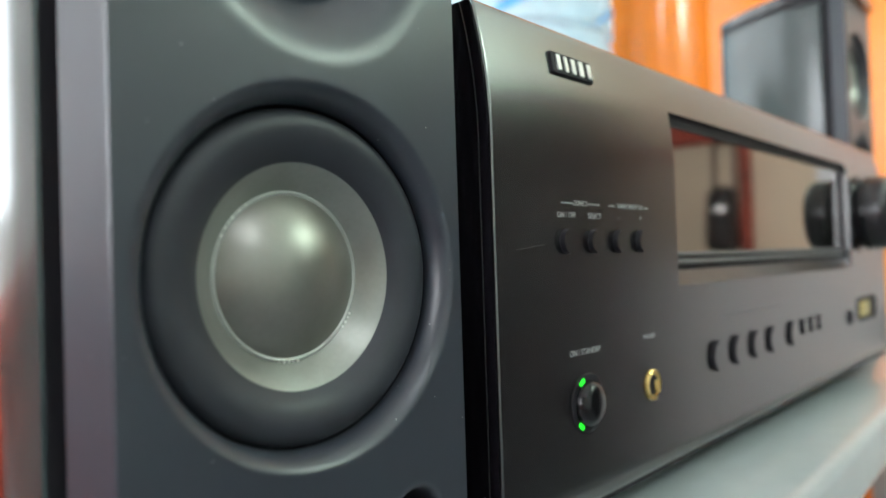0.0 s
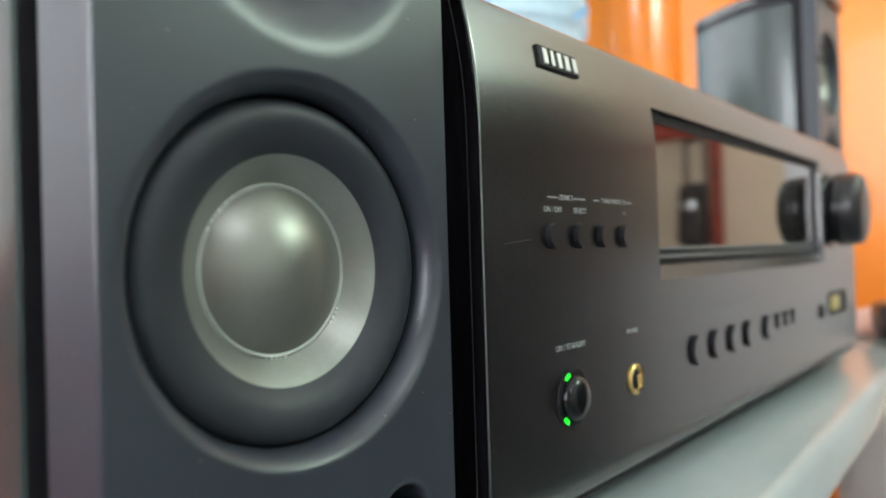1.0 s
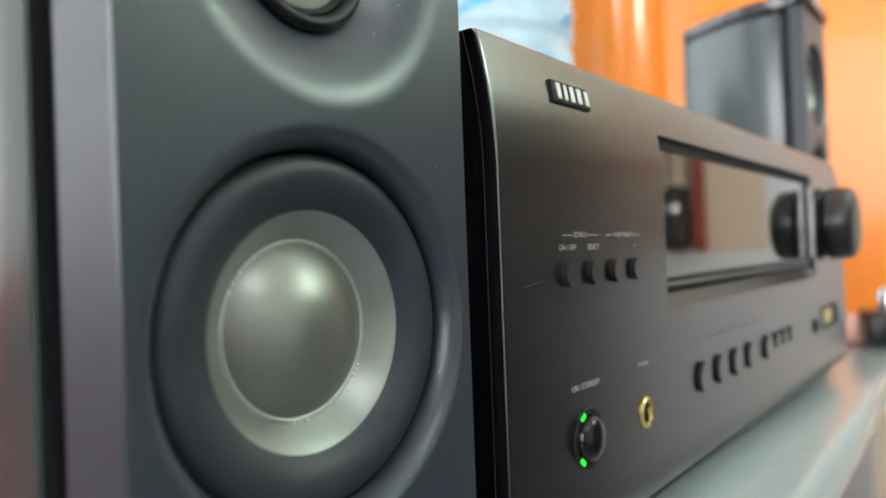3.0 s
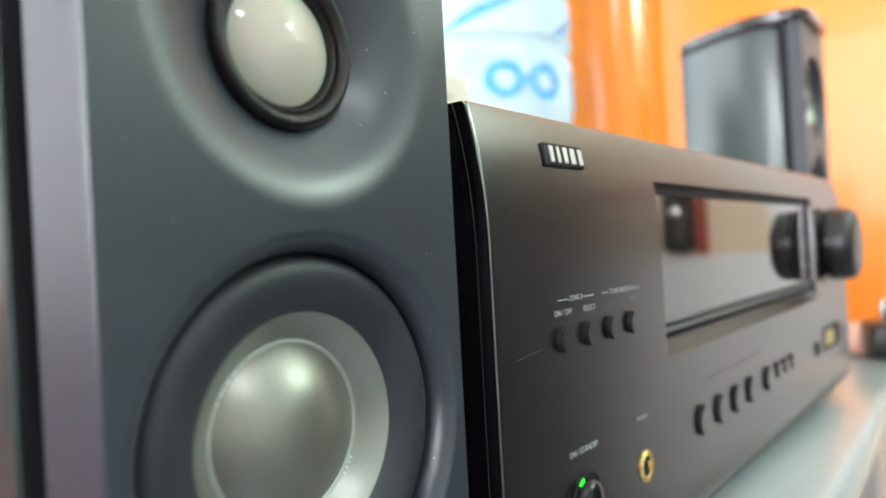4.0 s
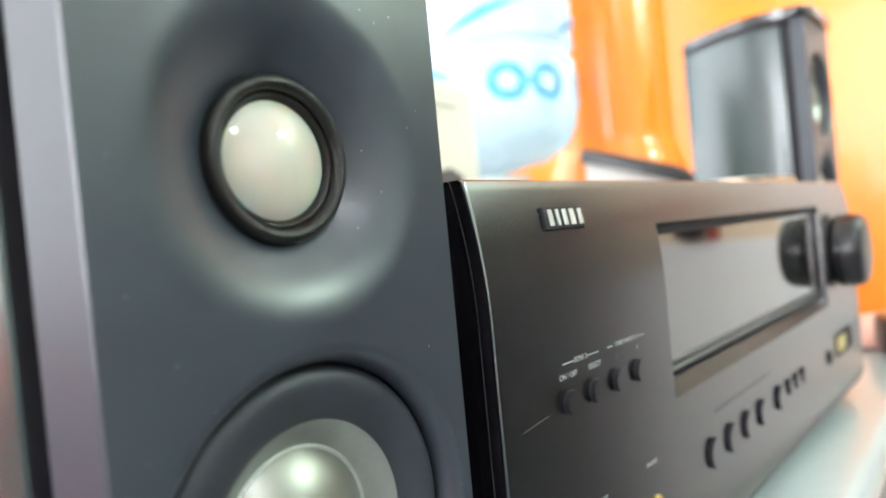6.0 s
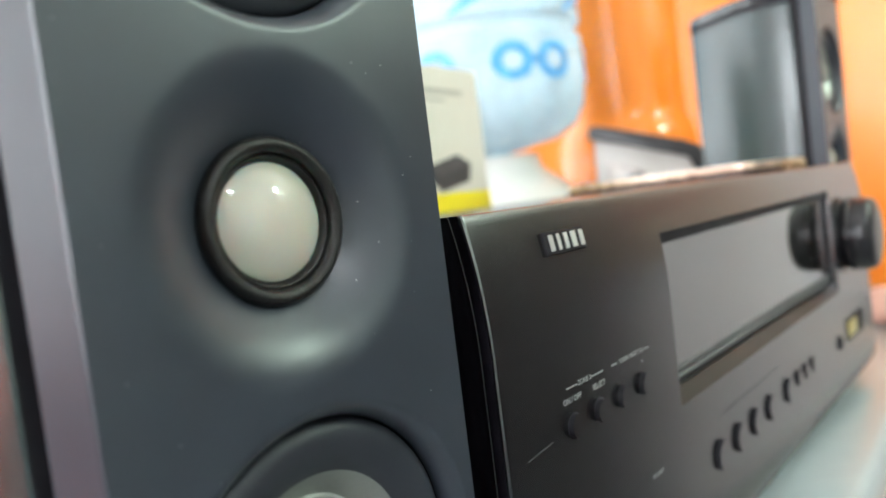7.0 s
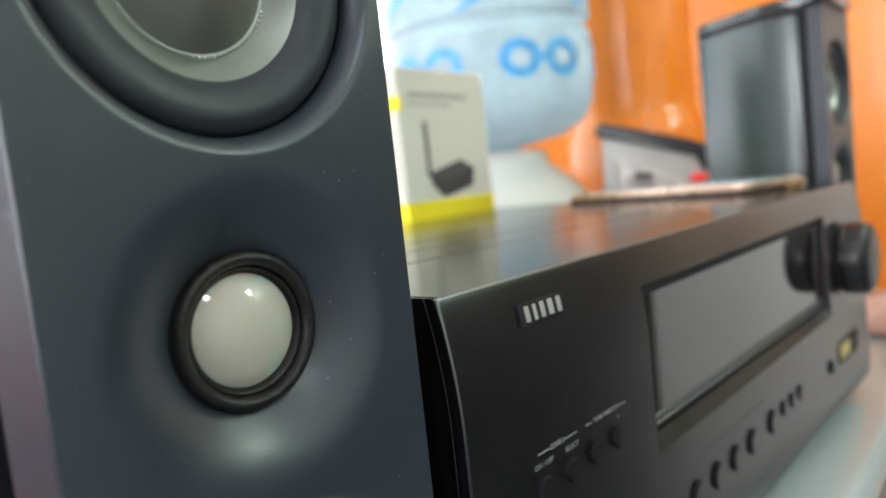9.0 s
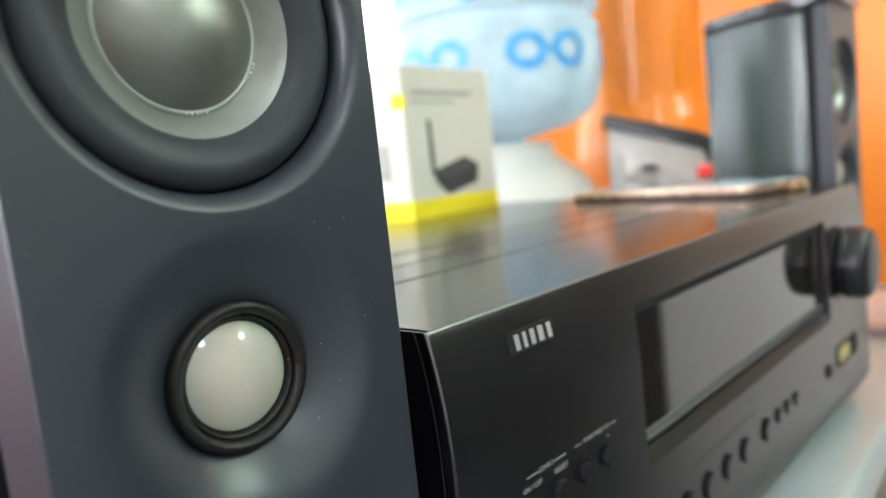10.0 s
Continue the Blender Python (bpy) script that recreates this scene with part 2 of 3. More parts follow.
def lettering(name, text, x, z, height, y, material, parent):
    cu = bpy.data.curves.new(name, "FONT")
    cu.body, cu.size, cu.align_x, cu.align_y = text, height * 1.42, "CENTER", "CENTER"
    cu.extrude = 0.00004
    cu.resolution_u = 3
    tmp = bpy.data.objects.new(name, cu)
    scene.collection.objects.link(tmp)
    dg = bpy.context.evaluated_depsgraph_get()
    me = bpy.data.meshes.new_from_object(tmp.evaluated_get(dg))
    bpy.data.objects.remove(tmp)
    me.transform(Matrix.Translation((x, y, z)) @ FACE)
    me.materials.clear()
    me.materials.append(material)
    ob = new(name, me)
    ob.parent = parent
    return ob


# ---- the room ----
ROOM = dict(x0=-2.3, x1=1.35, y0=-2.9, y1=0.95, z0=-0.76, z1=1.95)
R = ROOM


def structure(name, bm, material, label, cat):
    ob = link(name, bm, material)
    return tagged(ob, label=label, category=cat, kind="structure")


structure("floor", block(R["x0"] - .1, R["x1"] + .1, R["y0"] - .1, R["y1"] + .1, R["z0"] - 0.1, R["z0"]), M["floor"], "dark blue-grey glossy tiled floor of the room", "floor")
structure("ceiling", block(R["x0"] - .1, R["x1"] + .1, R["y0"] - .1, R["y1"] + .1, R["z1"], R["z1"] + 0.1), M["ceiling"], "plain white painted ceiling", "ceiling")
VY0, VY1, VZ0, VZ1 = -0.75, 0.90, 0.0, 1.4
bm = merge(block(R["x0"] - .1, R["x0"], R["y0"], VY0, R["z0"], R["z1"]), block(R["x0"] - .1, R["x0"], VY1, R["y1"], R["z0"], R["z1"]),
           block(R["x0"] - .1, R["x0"], VY0, VY1, R["z0"], VZ0), block(R["x0"] - .1, R["x0"], VY0, VY1, VZ1, R["z1"]))
structure("wall_west", bm, M["white_wall"], "white painted wall with a window opening", "wall")
win2 = empty("window_2", label="wide daylit window with a white frame", category="window", kind="structure")
for a in ((VY0, VY0 + .04, VZ0, VZ1), (VY1 - .04, VY1, VZ0, VZ1), (VY0 + .04, VY1 - .04, VZ0, VZ0 + .04), (VY0 + .04, VY1 - .04, VZ1 - .04, VZ1), (-.03, .01, VZ0 + .04, VZ1 - .04)):
    part("window_frame", block(R["x0"] - .07, R["x0"] - .03, a[0], a[1], a[2], a[3], .004), M["lamp_body"], win2)
bd2 = link("backdrop", block(R["x0"] - .17, R["x0"] - .16, VY0 - .3, VY1 + .3, VZ0 - .3, VZ1 + .3), M["daylight_west"])
tagged(bd2, label="bright overcast daylight outside the window", category="backdrop", kind="structure")
structure("wall_south", block(R["x0"] - .1, R["x1"] + .1, R["y0"] - .1, R["y0"], R["z0"], R["z1"]), M["green_wall"], "pale grey-green painted wall", "wall")
structure("wall_east_orange", block(R["x1"], R["x1"] + .1, -0.12, R["y1"], R["z0"], R["z1"]), M["orange"], "glossy orange painted wall", "wall")
structure("wall_east_beige", block(R["x1"], R["x1"] + .1, -.70, -0.272, 0.08, 1.0), M["beige"], "beige painted wall field above a pale dado", "wall")
bm = merge(block(R["x1"], R["x1"] + .1, R["y0"], -.702, .08, R["z1"]), block(R["x1"], R["x1"] + .1, -.702, -.272, 1.002, R["z1"]))
structure("wall_east_green", bm, M["green_wall"], "pale grey-green painted wall", "wall")
structure("wall_east_pilaster", block(R["x1"] - .012, R["x1"] + .1, -.27, -.121, R["z0"], R["z1"]), M["white_wall"], "narrow white painted pilaster", "wall")
structure("trim_post", block(R["x1"] - .02, R["x1"] - .001, -.412, -.392, .082, 1.0, .003), M["wood"], "red-brown wooden post on the beige wall", "trim")
structure("trim_rail", block(R["x1"] - .022, R["x1"] - .001, -.69, -.414, .318, .368, .003), M["wood"], "red-brown wooden rail on the beige wall", "trim")
structure("wall_east_dado", block(R["x1"] - .004, R["x1"] + .1, R["y0"], -0.272, R["z0"], 0.08), M["dado"], "pale grey tiled lower wall", "wall")
# north wall with a window opening behind the jug
WX0, WX1, WZ0, WZ1 = -0.44, 1.02, 0.13, 1.35
bm = merge(block(R["x0"], WX0, R["y1"], R["y1"] + .1, R["z0"], R["z1"]), block(WX1, R["x1"], R["y1"], R["y1"] + .1, R["z0"], R["z1"]),
           block(WX0, WX1, R["y1"], R["y1"] + .1, R["z0"], WZ0), block(WX0, WX1, R["y1"], R["y1"] + .1, WZ1, R["z1"]))
structure("wall_north", bm, M["white_wall"], "white painted wall with a window opening", "wall")
win = empty("window_1", label="bright daylit window with a white frame", category="window", kind="structure")
for a in ((WX0, WX0 + .04, WZ0, WZ1), (WX1 - .04, WX1, WZ0, WZ1), (WX0 + .04, WX1 - .04, WZ0, WZ0 + .04), (WX0 + .04, WX1 - .04, WZ1 - .04, WZ1)):
    part("window_frame", block(a[0], a[1], R["y1"] + .03, R["y1"] + .07, a[2], a[3], .004), M["lamp_body"], win)
bd = link("backdrop", block(WX0 - .3, WX1 + .3, R["y1"] + .16, R["y1"] + .17, WZ0 - .3, WZ1 + .3), M["daylight"])
tagged(bd, label="bright overcast daylight outside the window", category="backdrop", kind="structure")


def pendant_lamp(x, y, z, material):
    lamp = empty("pendant_lamp", pose(x, y, z), label="lit round white pendant lamp hanging from the ceiling", category="lamp", group="pendant lamps")
    part("globe", lathe([(0, -.1)] + [(.1 * math.cos(a), .1 * math.sin(a)) for a in [radians(-80 + 10 * k) for k in range(16)]], steps=48), material, lamp, "glowing white globe")
    part("cap", lathe([(.034, .094), (.034, .125), (.012, .135), (.004, .14)], steps=32), M["lamp_body"], lamp)
    part("cord", lathe([(.004, .13), (.004, R["z1"] - z)], steps=12), M["lamp_body"], lamp)
    return lamp


pendant_lamp(-.52, -1.50, 1.45, M["lamp"])
pendant_lamp(1.06, -1.22, 1.08, M["lamp_b"])

# a long dark wooden sideboard along the east wall, seen in reflections
sb = empty("sideboard", pose(R["x1"], -1.55, R["z0"]), label="long dark brown wooden sideboard standing on tall legs", category="sideboard")
part("body", block(-.36, -.014, -.95, .95, .18, 1.32, .006), M["dark_wood"], sb)
part("top", block(-.38, -.014, -.97, .97, 1.32, 1.35, .006), M["dark_wood"], sb)
for lx, ly in ((-.33, -.92), (-.33, .92), (-.05, -.92), (-.05, .92)):
    part("leg", block(lx - .025, lx + .025, ly - .025, ly + .025, 0, .181, .003), M["dark_wood"], sb)
for k in range(4):
    dk = part("door", block(-.378, -.36, -.94 + k * .475, -.48 + k * .475, .21, 1.29, .004), M["dark_wood"], sb)
    part("handle", block(-.395, -.378, -.55 + k * .475, -.535 + k * .475, .8, .94, .003), M["chrome"], dk, "chrome bar handle")
cup = empty("cupboard", pose(-2.29, -.9, R["z0"]), label="low red-brown wooden cupboard against the white wall", category="cupboard")
part("body", block(0, .45, -.9, 1.5, 0, .82, .006), M["wood"], cup)
for k in range(3):
    dr = part("door", block(.452, .47, -.88 + k * .8, -.1 + k * .8, .06, .79, .004), M["wood"], cup)
    part("handle", block(.47, .485, -.2 + k * .8, -.185 + k * .8, .38, .5, .003), M["chrome"], dr, "chrome bar handle")

# bag guessed from a dark shape reflected in the display
bag = empty("shoulder_bag", pose(R["x1"], -.437, .085), label="small dark leather shoulder bag hanging on the beige wall", category="bag")
bm = block(-.07, -.002, -.036, .026, 0, .135, .022, 4)
for v in bm.verts:
    v.co.y *= 1 - .25 * max(0, v.co.z - .05) / .085
part("body", bm, M["bag"], bag)
part("strap", merge(block(-.018, -.010, -.030, -.024, .11, .225, .002), block(-.018, -.010, .012, .018, .11, .225, .002), block(-.018, -.010, -.030, .018, .225, .231, .002)), M["bag"], bag)
# added clasp: stands in for the bluish highlight on the dark shape
part("clasp", block(-.076, -.068, -.02, .012, .075, .095, .003), M["chrome"], bag, "small chrome clasp added for the highlight")

# ---- the table ----
table = empty("table", pose(0, 0, 0, 0, 0, 2.1), label="long table with a pale grey-green laminate top", category="table")
part("tabletop", block(-.108, .835, -.0365, .77, -.03, 0, .006, 3), M["table"], table)
for x, y in ((-.08, .03), (.78, .03), (-.08, .72), (.78, .72)):
    part("leg", block(x - .025, x + .025, y - .025, y + .025, R["z0"], -.03, .004), M["white_plastic"], table)
side = empty("side_cabinet", pose(-.636, .60, R["z0"]), label="red-brown wooden side cabinet next to the table", category="cabinet")
part("body", block(-.5, .5, -.28, .30, 0, .80, .006), M["wood"], side)
part("top", block(-.52, .52, -.30, .32, .80, .83, .006), M["wood"], side)
for k in (-1, 1):
    dk = part("door", block(min(0, k * .48) + .006, max(0, k * .48) - .006, -.298, -.28, .05, .76, .004), M["wood"], side)
    part("handle", block(k * .06 - .006, k * .06 + .006, -.315, -.298, .3, .42, .003), M["chrome"], dk, "chrome bar handle")
# added box, not known to stand here: gives the red beside the speaker's left side
chest = empty("wooden_box", pose(-.055, .30, 0), label="red-brown wooden box added behind the speaker for the red at its side", category="box")
part("body", block(-.047, .046, -.155, .155, 0, .056, .003), M["wood"], chest)
part("lid", block(-.050, .049, -.158, .158, .0565, .072, .004), M["wood"], chest)
low = empty("low_cabinet", pose(1.12, -.02, R["z0"]), label="low beige cabinet standing by the orange wall", category="cabinet")
part("body", block(-.2, .22, -.10, .105, 0, .66, .01), M["tan"], low)
part("top", block(-.21, .225, -.11, .115, .66, .685, .006), M["tan"], low)


# ---- bookshelf speaker ----
def speaker(m, label):
    """Two small woofers and a dome tweeter in a dished charcoal baffle; origin at the baffle's front, bottom middle."""
    sp = empty("speaker", m, label=label, category="speaker", group="pair of speakers")
    HW, H0, H1 = 0.0392, 0.0048, 0.2857      # half width of the flat face, its bottom and top
    zw, zt, zu = 0.083, 0.1547, 0.2257       # woofer, tweeter, upper woofer
    RW, RD = 0.0372, 0.0318
    N = 96
    port = (0.0235, 0.029, 0.0088)
    inset = 0.0007       # narrow flat margin round each opening and along the edge
    rect = rounded(-HW + inset, HW - inset, H0 + inset, H1 - inset, 0.0023, 4)
    circles = [(0, zw, RW), (0, zt, RD), (0, zu, RW), port]
    loops = [[Vector((x, z, 0)) for x, z in rect]]
    for cx, cz, r in circles:
        loops.append([Vector((cx + (r + inset) * math.cos(2 * math.pi * k / N), cz + (r + inset) * math.sin(2 * math.pi * k / N), 0)) for k in range(N)])
    from mathutils.geometry import tessellate_polygon
    flat = [v for lp in loops for v in lp]
    bm = bmesh.new()
    vs = [bm.verts.new((v.x, 0, v.y)) for v in flat]
    for tri in tessellate_polygon(loops):
        try:
            bm.faces.new([vs[i] for i in tri])
        except ValueError:
            pass
    # rounded lips of the woofer openings, the tweeter's dish and the port's throat
    lip = [(RW, 0), (.0368, .00005), (.0364, .0002), (.0359, .0005), (.0354, .0009), (.0349, .0014), (.0344, .0021), (.0340, .0029), (.0336, .0040), (.0334, .0052), (.0333, .0066)]
    dish, depth = [(RD, 0)], 0.0
    for k in range(1, 45):
        u = (RD - .0157) * k / 44
        slope = float(np.interp(u, (0, .0010, .0032, .0068, .0105, .0161), (0, .06, .20, .41, .60, .74)))
        depth += slope * (RD - .0157) / 44
        dish.append((RD - u, depth))
    throat = [(port[2], 0), (port[2] - .0007, .0002), (port[2] - .0014, .001), (port[2] - .0017, .003), (port[2] - .0017, .03)]
    pieces = [bm]
    for cx, cz, prof in ((0, zw, lip), (0, zu, lip), (0, zt, dish), (port[0], port[1], throat)):
        pieces.append(lathe([(prof[0][0] + inset, 0)] + [(r, -d) for r, d in prof], facing(cx, 0, cz), N))
    # slanting rim round the face
    for ring_a, ring_b in (((-inset, 0), (0, 0)), ((0, 0), (.0003, .0003)), ((.0003, .0003), (.0004, .0007)), ((.0004, .0007), (.0036, .0100)), ((.0036, .0100), (.0018, .0104))):
        b2 = bmesh.new()
        rows = []
        for off, dep in (ring_a, ring_b):
            rows.append([b2.verts.new((x, dep, z)) for x, z in rounded(-HW - off, HW + off, H0 - off, H1 + off, 0.003 + off, 4)])
        for k in range(len(rows[0])):
            j = (k + 1) % len(rows[0])
            b2.faces.new((rows[0][k], rows[0][j], rows[1][j], rows[1][k]))
        pieces.append(b2)
    part("baffle", merge(*pieces), M["baffle"], sp, "satin charcoal front baffle with dished openings")
    gap = bmesh.new()
    ga = [[gap.verts.new((x, y, z)) for x, z in rounded(-HW - off, HW + off, H0 - off, H1 + off, .003 + off, 4)] for off, y in ((.0016, .0103), (.0016, .0157), (.0045, .0157))]
    for a, b in zip(ga, ga[1:]):
        for k in range(len(a)):
            j = (k + 1) % len(a)
            gap.faces.new((a[k], a[j], b[j], b[k]))
    part("shadow_gap", gap, M["groove"], sp, "recessed black groove behind the baffle")
    # bowed cabinet shell, narrowing to the back
    side = [(.0438, .0160), (.0444, .0162), (.0446, .0170), (.0449, .0215)] + [(.0452 * (1 - .82 * u ** 1.8), .024 + .0840 * u) for u in [k / 12 for k in range(13)]]
    outline = side + [(-x, y) for x, y in reversed(side)]
    part("cabinet_shell", prism(outline, H0 - .0018, H1 - .0052, "z", .0015), M["side_panel"], sp, "bowed slate-grey lacquered shell")
    cap = [(x * 1.02, y) for x, y in side]
    capo = [(.0445, .0118)] + cap + [(-x, y) for x, y in reversed(cap)] + [(-.0445, .0118)]
    hood = [(.030, -.0052), (.036, -.0046), (.0405, -.0028), (.0438, .0004), (.0455, .0050)] + [(x * 1.035, y) for x, y in side[2:]]
    part("top_cap", prism(hood + [(-x, y) for x, y in reversed(hood)], H1 - .0003, H1 + .0073, "z", .0022), M["cabinet"], sp, "gloss black top cap with a rounded hood")
    part("top_plate", prism(capo, H1 - .0052, H1 - .0002, "z"), M["groove"], sp)
    part("base_plate", prism(capo, 0, H0 - .0018, "z", .001), M["cabinet"], sp, "black base plate")
    for cz in (zw, zu):
        f = facing(0, 0, cz)
        well = lathe([(.0333, -.0058), (.0333, -.009), (.028, -.0125), (.012, -.02), (0, -.02)], f, N)
        drv = part("woofer", well, M["groove"], sp, "small woofer with a rubber surround")
        half = [(.0332, -.0075), (.0330, -.0064), (.0325, -.0053), (.0317, -.0045), (.0306, -.0040), (.0292, -.0038), (.0276, -.0040), (.0260, -.0045), (.0246, -.0051), (.0235, -.0058), (.0224, -.0067)]
        part("surround", lathe(half, f, N), M["surround"], drv, "black rubber half-roll surround")
        part("cone", lathe([(.0231, -.0064), (.0222, -.0069), (.0198, -.0090), (.0180, -.0107), (.0166, -.0119)], f, N), M["cone"], drv, "silver-grey cone ring")
        part("glue_line", lathe([(.0234, -.0065), (.0232, -.0062), (.0229, -.0063), (.0227, -.0067)], f, N), M["glue"], drv, "thin amber glue line")
        part("cap_rim", lathe([(.0173, -.0115), (.0171, -.0111), (.0168, -.0109), (.0165, -.0110), (.0162, -.0114)], f, N), M["rim"], drv, "bright thin rim")
        dome = [(.0165 * math.sin(a) / math.sin(.72), -.0114 + .0165 / math.sin(.72) * (math.cos(a) - math.cos(.72))) for a in [.72 * (1 - k / 20) for k in range(21)]]
        dome[-1] = (0, dome[-1][1])
        gl = []
        for ang, size in ((-30, .0003), (-33, .0002), (-37, .0003), (-41, .00018), (-86, .0003), (-90, .0002), (-93, .00026), (-97, .0003), (-101, .0002), (138, .0003), (142, .0002), (146, .00026), (152, .0003), (131, .0002), (125, .00016)):
            a = radians(ang + (7 if cz > .2 else 0))
            gl.append(lathe([(0, size * .5), (size * .7, size * .3), (size, 0), (size * .6, -size * .3), (0, -size * .4)], facing(.0171 * math.cos(a), .0107, cz + .0171 * math.sin(a)), 8))
        tagged(part("glue_crumbs", merge(*gl), M["crumb"], drv, "tiny pale crumbs of glue"), kind="stuff")
        part("dust_cap", lathe(dome, f, N), M["cap"], drv, "convex anodised silver dust cap")
    f = facing(0, 0, zt)
    ringp = [(.0159, -.0080)] + [(.0144 + .0015 * math.cos(a), -.0067 + .0021 * math.sin(a)) for a in [math.pi * k / 12 for k in range(13)]] + \
            [(.0130, -.0073), (.01275, -.0066), (.0124, -.0064), (.0121, -.0066), (.0115, -.0080), (.0110, -.0080)]
    tw = part("tweeter", lathe(ringp, f, N), M["ring"], sp, "black textured tweeter ring")
    dome = [(.0113 * math.sin(a) / math.sin(.6), -.0077 + .0113 / math.sin(.6) * (math.cos(a) - math.cos(.6))) for a in [.6 * (1 - k / 18) for k in range(19)]]
    dome[-1] = (0, dome[-1][1])
    part("tweeter_dome", lathe(dome, f, N), M["dome"], tw, "glossy cream-white tweeter dome")
    return sp


SPX = -0.052
first = speaker(pose(SPX, 0, 0), "charcoal upright speaker with cream tweeter dome beside the receiver")
second = copy_thing(first, pose(SPX + .5725, .029, 0))
second["label"] = "matching slate-grey speaker standing past the receiver on the table"

# ---- AV receiver ----
rec = empty("av_receiver", pose(0, 0, 0), label="black audio-video receiver with a wide dark display", category="receiver")
W, ZB, ZT = 0.434, 0.013, 0.151
DX0, DX1, DZ0, DZ1 = 0.1030, 0.342, 0.0738, 0.1355


def front_y(z):
    """The panel's profile: flat below, bending back towards the top."""
    if z < ZB + .004:
        t = (ZB + .004 - z) / .004
        return .0022 * t * t
    y = .0
    if z > .114:
        y += .0050 * ((z - .114) / .037) ** 2
    if z > .1502:
        t = (z - .1502) / .0008
        y += .0004 * t * t
    return y


zs = sorted({ZB + .138 * k / 46 for k in range(47)} | {DZ0, DZ1, ZB + .001, ZB + .002, .1502, .1505, .1508, ZT})
xs = [.0004, .0007, .0012, .0014, .0018, .003, .03, .06, .09, DX0, .16, .22, .28, DX1, .37, .40, .431, .4322, .4326, .4328, .4333, .4336]


def edge_y(x):
    d = min(x, W - x)
    return .0003 * max(0, 1 - (d - .0004) / .0008) ** 2 if d < .0012 else 0


bm = bmesh.new()
grid = {(i, k): bm.verts.new((x, front_y(z) + edge_y(x), z)) for i, x in enumerate(xs) for k, z in enumerate(zs)}
for i in range(len(xs) - 1):
    for k in range(len(zs) - 1):
        if DX0 - 1e-6 <= xs[i] < DX1 - 1e-6 and DZ0 - 1e-6 <= zs[k] < DZ1 - 1e-6:
            continue
        bm.faces.new((grid[i, k], grid[i + 1, k], grid[i + 1, k + 1], grid[i, k + 1]))
GY = .0042      # depth of the display glass


def quad(bm, *ps):
    bm.faces.new([bm.verts.new(p) for p in ps])


ya, yb = front_y(DZ0), front_y(DZ1)
quad(bm, (DX0, yb, DZ1), (DX1, yb, DZ1), (DX1, GY + .004, DZ1 - .0005), (DX0, GY + .004, DZ1 - .0005))
zm = [z for z in zs if DZ0 - 1e-6 <= z <= DZ1 + 1e-6]
for x in (DX0, DX1):
    for a, b in zip(zm, zm[1:]):
        quad(bm, (x, front_y(a), a), (x, front_y(b), b), (x, GY + .004, b), (x, GY + .004, a))
ledge = bmesh.new()
quad(ledge, (DX0, ya, DZ0), (DX1, ya, DZ0), (DX1, .0036, .0790), (DX0, .0036, .0790))
quad(ledge, (DX0, .0036, .0790), (DX1, .0036, .0790), (DX1, .0072, .0790), (DX0, .0072, .0790))
panel = part("front_panel", bm, M["front"], rec, "satin black front panel bending back at the top")
# ends of the panel, with a seam, and its top lip
for x0, x1 in ((.0, .0006), (W - .0006, W)):
    prof = [(front_y(z) + .0006, z) for z in zs] + [(.045, ZT - .0005), (.045, ZB)]
    part("end_cap", prism(prof, x0, x1, "x"), M["front_side"], rec, "gloss black end of the panel")
part("end_trim", prism([(front_y(z) + .0036, z) for z in zs] + [(front_y(z) + .0038, z) for z in reversed(zs)], -.0002, .0002, "x"), M["scratch"], rec, "thin pale worn seam line")
part("panel_bottom", block(.0006, W - .0006, .002, .030, ZB - .0012, ZB + .0008, .0003, 1), M["groove"], rec)
part("display_ledge", ledge, M["ledge"], rec, "sloping black ledge below the display")
# display: black surround, ledge and glass
part("display_glass", block(DX0 - .003, DX1 + .003, GY, GY + .003, .0856, DZ1 + .002), M["glass"], rec, "dark glossy display window")
part("display_slot", block(DX0 - .003, DX1 + .003, GY + .0006, GY + .0028, .0785, .0856), M["groove"], rec)
part("display_mask", merge(block(DX0, DX1 - .0045, GY - .0006, GY - .0001, DZ1 - .0042, DZ1), block(DX1 - .0045, DX1, GY - .0006, GY - .0001, .0858, DZ1)), M["groove"], rec, "matt black border of the display")
for z0, z1 in ((.0842, .0858), (.0812, .0830)):
    part("display_lip", block(DX0 + .0005, DX1 - .0005, GY - .0006, GY + .001, z0, z1, .0003, 1), M["faint"], rec, "thin grey lip below the glass")

# steel cover with long pressed grooves
prof = [(front_y(ZT) + .0001, ZT - .0012), (front_y(ZT) + .0002, ZT - .0002)]
for k in range(3):
    g = .072 + .034 * k
    prof += [(g, ZT - .0002), (g + .0008, ZT - .0011), (g + .0022, ZT - .0011), (g + .003, ZT - .0002)]
prof += [(.362, ZT - .0002), (.365, ZT - .004), (.365, ZB), (.030, ZB), (.030, ZT - .004), (.009, ZT - .004)]
part("cover", prism(prof, .003, W - .003, "x"), M["cover"], rec, "black steel cover with long pressed grooves")
for x, y in ((.045, .035), (W - .045, .035), (.045, .31), (W - .045, .31)):
    part("foot", lathe([(0, 0), (.017, 0), (.019, .002), (.0195, .0125), (0, .0125)], pose(x, y, 0), 40), M["black_plastic"], rec, "round black plastic foot")


